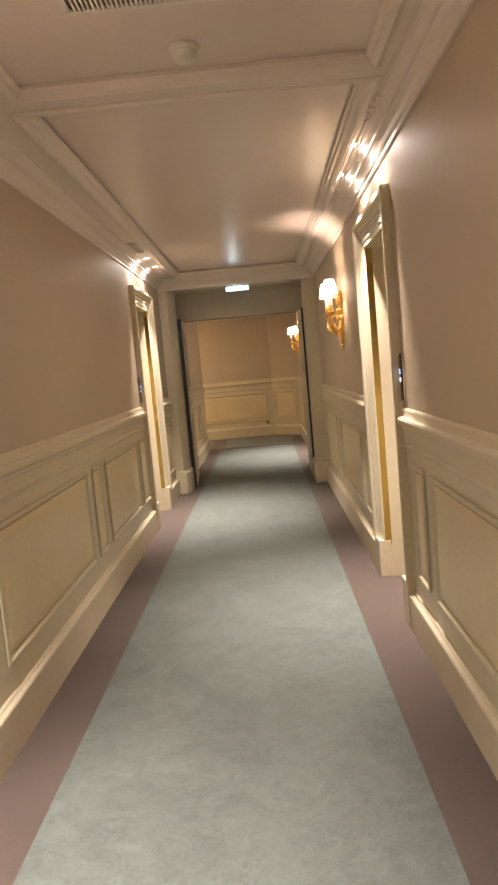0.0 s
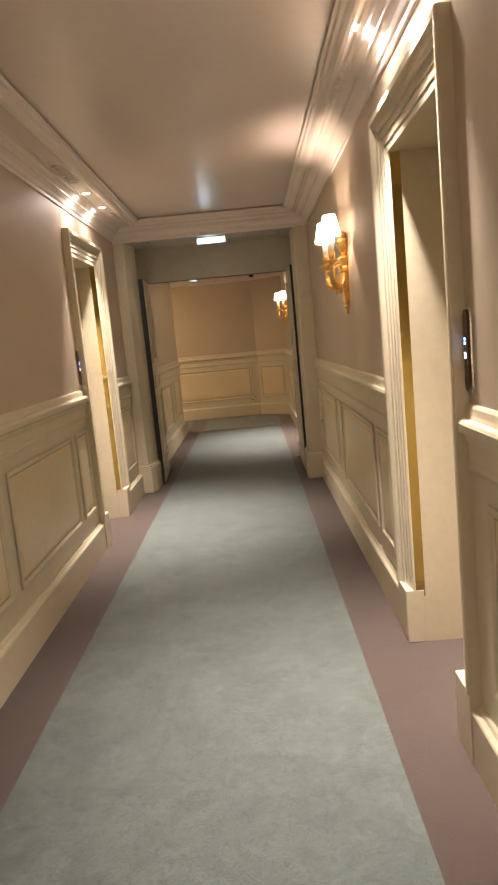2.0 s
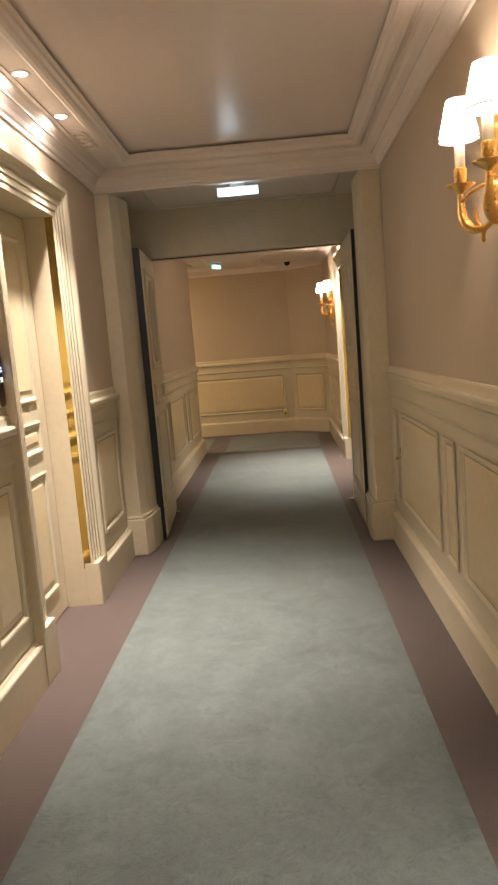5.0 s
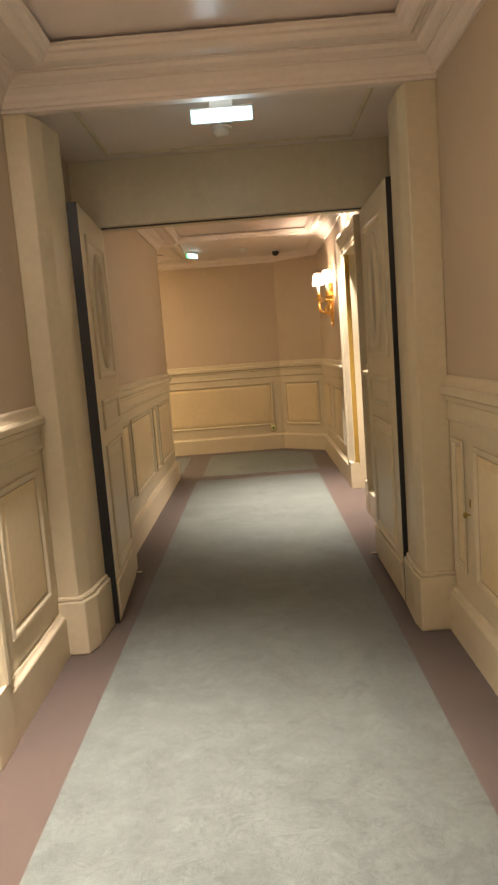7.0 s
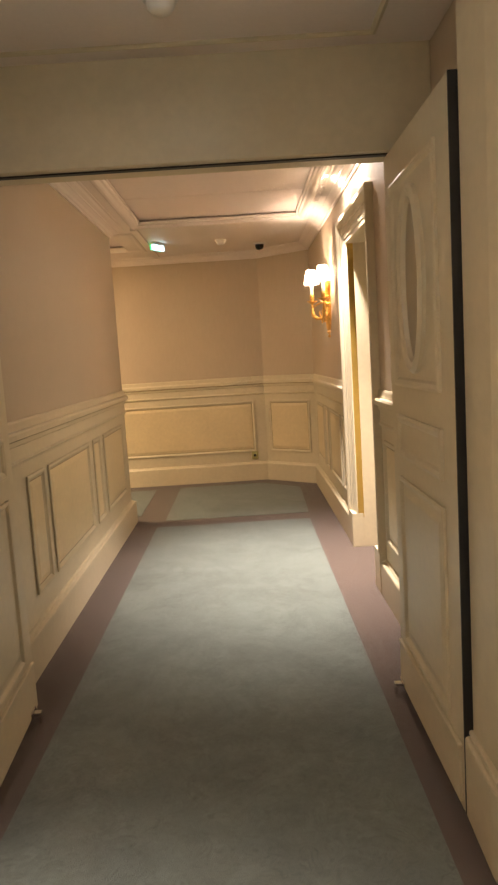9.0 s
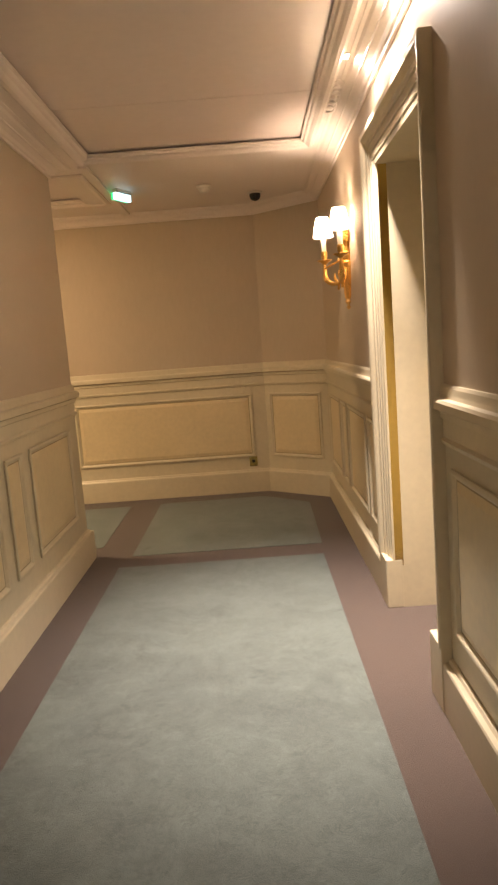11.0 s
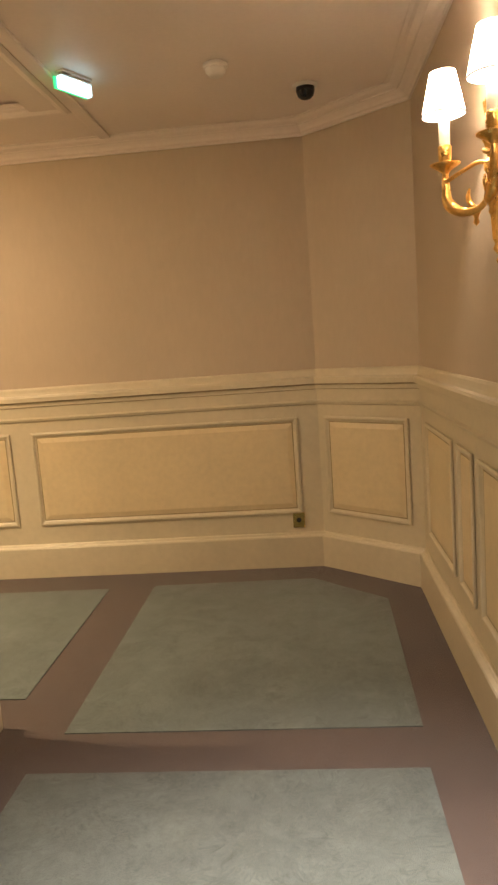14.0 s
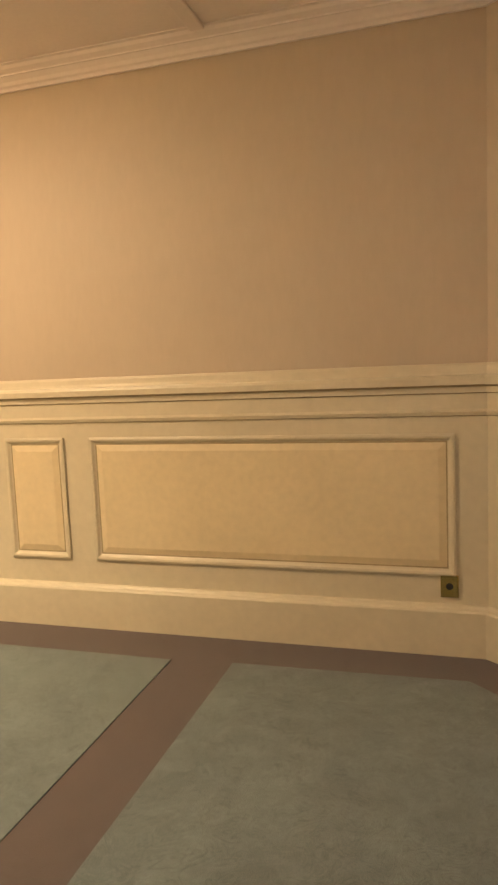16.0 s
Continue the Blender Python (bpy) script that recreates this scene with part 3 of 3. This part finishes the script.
# ---- wall sconces ----
def sconce(y, reach=0.108, twist=0.0):
    """Two arms that reach out from the wall at XR; twist bends one arm out and the other in."""
    root = new("wall_sconce")
    # back plate: a tapering fluted term with a finial and an urn on top
    v, f = [], []
    prof = [(0.03, 0.006), (0.045, 0.016), (0.058, 0.010), (0.07, 0.016), (0.24, 0.027), (0.25, 0.033), (0.27, 0.033), (0.28, 0.024), (0.31, 0.030), (0.325, 0.036), (0.335, 0.020), (0.36, 0.020), (0.39, 0.030), (0.42, 0.033), (0.44, 0.018), (0.455, 0.024), (0.47, 0.014), (0.482, 0.003)]
    lathe("back_plate", [(r, z) for z, r in prof], GILT, root, at=(-0.022, 0, 0), n=14, wave=0.12)
    lathe("finial", [(0.001, 0.0), (0.010, 0.008), (0.012, 0.016), (0.005, 0.026), (0.008, 0.032)], GILT, root, at=(-0.02, 0, 0))
    for s in (-1, 1):
        cx, cy = -reach - s * twist, s * 0.145
        tube("arm", [(-0.03, s * 0.012, 0.255), (-0.04, s * 0.045, 0.185), (-0.07, s * 0.078, 0.160), (cx * 0.95, s * 0.120, 0.185), (cx, cy, 0.245), (cx, cy, 0.285)], 0.009, GILT, root, (1.0, 0.9, 1.2, 1.9, 1.3, 0.9))
        tube("scroll", [(-0.03, s * 0.012, 0.262), (-0.055, s * 0.05, 0.282), (-0.08, s * 0.09, 0.278), (cx, s * 0.138, 0.255)], 0.006, GILT, root)
        tube("acanthus", [(-0.066, s * 0.088, 0.165), (-0.08, s * 0.094, 0.20), (-0.078, s * 0.085, 0.222)], 0.008, GILT, root, (1.2, 0.9, 0.3))
        lathe("leaf_drop", [(0.001, 0.120), (0.009, 0.128), (0.006, 0.140), (0.013, 0.156)], GILT, root, at=(-0.062, s * 0.082, 0), n=12)
        lathe("drip_pan", [(0.007, 0.275), (0.012, 0.283), (0.024, 0.292), (0.042, 0.302), (0.044, 0.306), (0.018, 0.303), (0.015, 0.312), (0.018, 0.318), (0.020, 0.352), (0.015, 0.356)], GILT, root, at=(cx, cy, 0))
        lathe("candle", [(0.0155, 0.354), (0.0155, 0.455), (0.006, 0.458), (0.006, 0.48)], CANDLE, root, at=(cx, cy, 0))
        sh = lathe("shade", [(0.0575, 0.437), (0.0595, 0.438), (0.0595, 0.441), (0.035, 0.552)], SHADE, root, at=(cx, cy, 0), n=48, wave=0.012)
        tagged(sh, "lit white pleated fabric shade")
        tagged(lathe("shade_rim", [(0.0588, 0.4365), (0.0612, 0.4365), (0.0612, 0.4405), (0.0588, 0.4405), (0.0588, 0.4365)], RIM, root, at=(cx, cy, 0), n=32), "grey braid rim of the shade")
        point_lamp("candle_lamp", XR + cx, y + cy, 1.466 + 0.503, CANDLE_POWER, CANDLE_COLOUR, 0.012)
    root.location = (XR, y, 1.466)
    tagged(root, "gilt bronze two-arm wall sconce with lit white shades", "wall lamp", "wall sconces")
    return root


# this first sconce is unseen, added behind the start to light the near walls
sconce(0.55)
sconce(6.42)
sconce(12.88, 0.10, 0.03)

# ---- small ceiling things ----
def smoke_detector(x, y, z):
    root = new("smoke_detector")
    lathe("base", [(0.0, 0.0), (0.052, 0.0), (0.052, -0.012), (0.048, -0.016), (0.0, -0.016)], PLASTIC, root)
    lathe("sensor", [(0.042, -0.016), (0.042, -0.030), (0.034, -0.040), (0.030, -0.046), (0.0, -0.047)], PLASTIC, root)
    root.location = (x, y, z)
    tagged(root, "white round smoke detector fixed on the ceiling", "smoke detector", "smoke detectors")


smoke_detector(0.08, 3.26, ZS + 0.035)
smoke_detector(0.068, 13.97, ZS)
smoke_detector(0.027, 9.44, 2.42)

dome = new("security_camera")
lathe("base", [(0.0, 0.0), (0.058, 0.0), (0.056, -0.012), (0.045, -0.014)], PLASTIC, dome)
lathe("dome", [(0.043, -0.012), (0.043, -0.03), (0.036, -0.05), (0.022, -0.062), (0.0, -0.067)], DOME, dome)
dome.location = (0.44, 14.31, ZS)
tagged(dome, "black dome security camera fixed on the ceiling", "camera")

def exit_sign(m, half, drop, face):
    root = new("exit_sign")
    boxes("mount", [((-0.05, -0.014, -0.012 - drop), (0.05, 0.014, -0.010)), ((-0.08, -0.025, -0.012), (0.08, 0.025, 0.0))], PLASTIC, root, bevel=0.003)
    boxes("case", [((-half, -0.017, -0.060 - drop), (half, 0.014, -0.012 - drop))], EXIT_WHITE, root, bevel=0.004)
    if face:
        tagged(boxes("face", [((-half - 0.010, 0.0145, -0.060 - drop), (half, 0.024, -0.012 - drop))], EXIT_GREEN, root, bevel=0.002), "green lit sign face")
    boxes("cap", [((-half - 0.002, -0.019, -0.0118 - drop), (half + 0.002, 0.0142, -0.006 - drop))], PLASTIC, root, bevel=0.002)
    root.matrix_world = m
    tagged(root, "lit emergency exit sign box under the ceiling", "exit sign", "exit signs")
    return root


exit_sign(pose(0.043, 8.94, 2.42), 0.132, 0.070, False)
exit_sign(pose(-0.52, 13.92, ZS, 0, 0, 62), 0.085, 0.012, True)
point_lamp("sign_lamp", 0.02, 8.90, 2.27, 0.3, (0.75, 0.9, 1.0), 0.05)

# ---- air grille ----
GZ = ZS + 0.035
grille = boxes("air_grille", [((-0.24, 2.94, GZ - 0.012), (0.42, 2.96, GZ)), ((-0.24, 2.42, GZ - 0.012), (0.42, 2.44, GZ)), ((-0.24, 2.44, GZ - 0.012), (-0.22, 2.94, GZ)), ((0.40, 2.44, GZ - 0.012), (0.42, 2.94, GZ))], PLASTIC, bevel=0.003)
tagged(grille, "white slatted air grille set in the ceiling", "air grille")
boxes("slats", [((-0.21 + 0.014 * i, 2.44, GZ - 0.010), (-0.203 + 0.014 * i, 2.94, GZ - 0.001)) for i in range(44)], PLASTIC, grille)
boxes("backing", [((-0.22, 2.44, GZ - 0.0012), (0.40, 2.94, GZ - 0.0004))], DARK, grille)

# ---- wall socket ----
socket = new("wall_socket")
boxes("plate", [((-0.034, -0.008, -0.045), (0.034, 0, 0.045))], BRASS, socket, bevel=0.003)
hole = lathe("recess", [(0.0, 0.0095), (0.012, 0.0095), (0.014, 0.008)], DARK, socket)
hole.rotation_euler = (radians(90), 0, 0)
socket.location = (0.275, YF - 0.006, 0.275)
tagged(socket, "square brass wall socket above the skirting", "socket")

# ---- cupboard knob in the wainscot ----
knob = new("cupboard_knob")
kb = lathe("knob", [(0.004, 0.0), (0.004, 0.014), (0.012, 0.020), (0.012, 0.028), (0.0, 0.032)], BRASS, knob)
kb.rotation_euler = (0, radians(-90), 0)
kp = boxes("escutcheon", [((-0.004, -0.008, 0.03), (0, 0.008, 0.065))], BRASS, knob, bevel=0.002)
knob.location = (XR - 0.003, 8.53, 0.585)
tagged(knob, "small brass cupboard knob on the wainscot", "knob")

# ---- plaster ornament on the soffit ----
def guilloche(x, y0, n):
    v, f = [], []
    k, m = 20, 6
    for c in range(n):
        base = len(v)
        for i in range(k):
            a = 2 * math.pi * i / k
            px, py = 0.032 * math.cos(a), 0.045 * math.sin(a)
            for j in range(m):
                b = 2 * math.pi * j / m
                v.append((x + px * (1 + 0.17 * math.cos(b)), y0 + 0.07 * c + py * (1 + 0.17 * math.cos(b)), ZS - 0.003 - 0.009 * math.sin(b)))
        for i in range(k):
            for j in range(m):
                f.append((base + i * m + j, base + ((i + 1) % k) * m + j, base + ((i + 1) % k) * m + (j + 1) % m, base + i * m + (j + 1) % m))
    ob = mesh_object("ceiling_ornament", v, f, PLASTER, smooth=True)
    structure(ob, "white plaster interlaced ring ornament on the soffit", "trim")


for x, y, n in ((0.80, 3.80, 4), (0.80, 5.30, 6), (-0.70, 6.45, 6), (-0.70, 7.98, 4), (0.80, 12.12, 6)):
    guilloche(x, y, n)
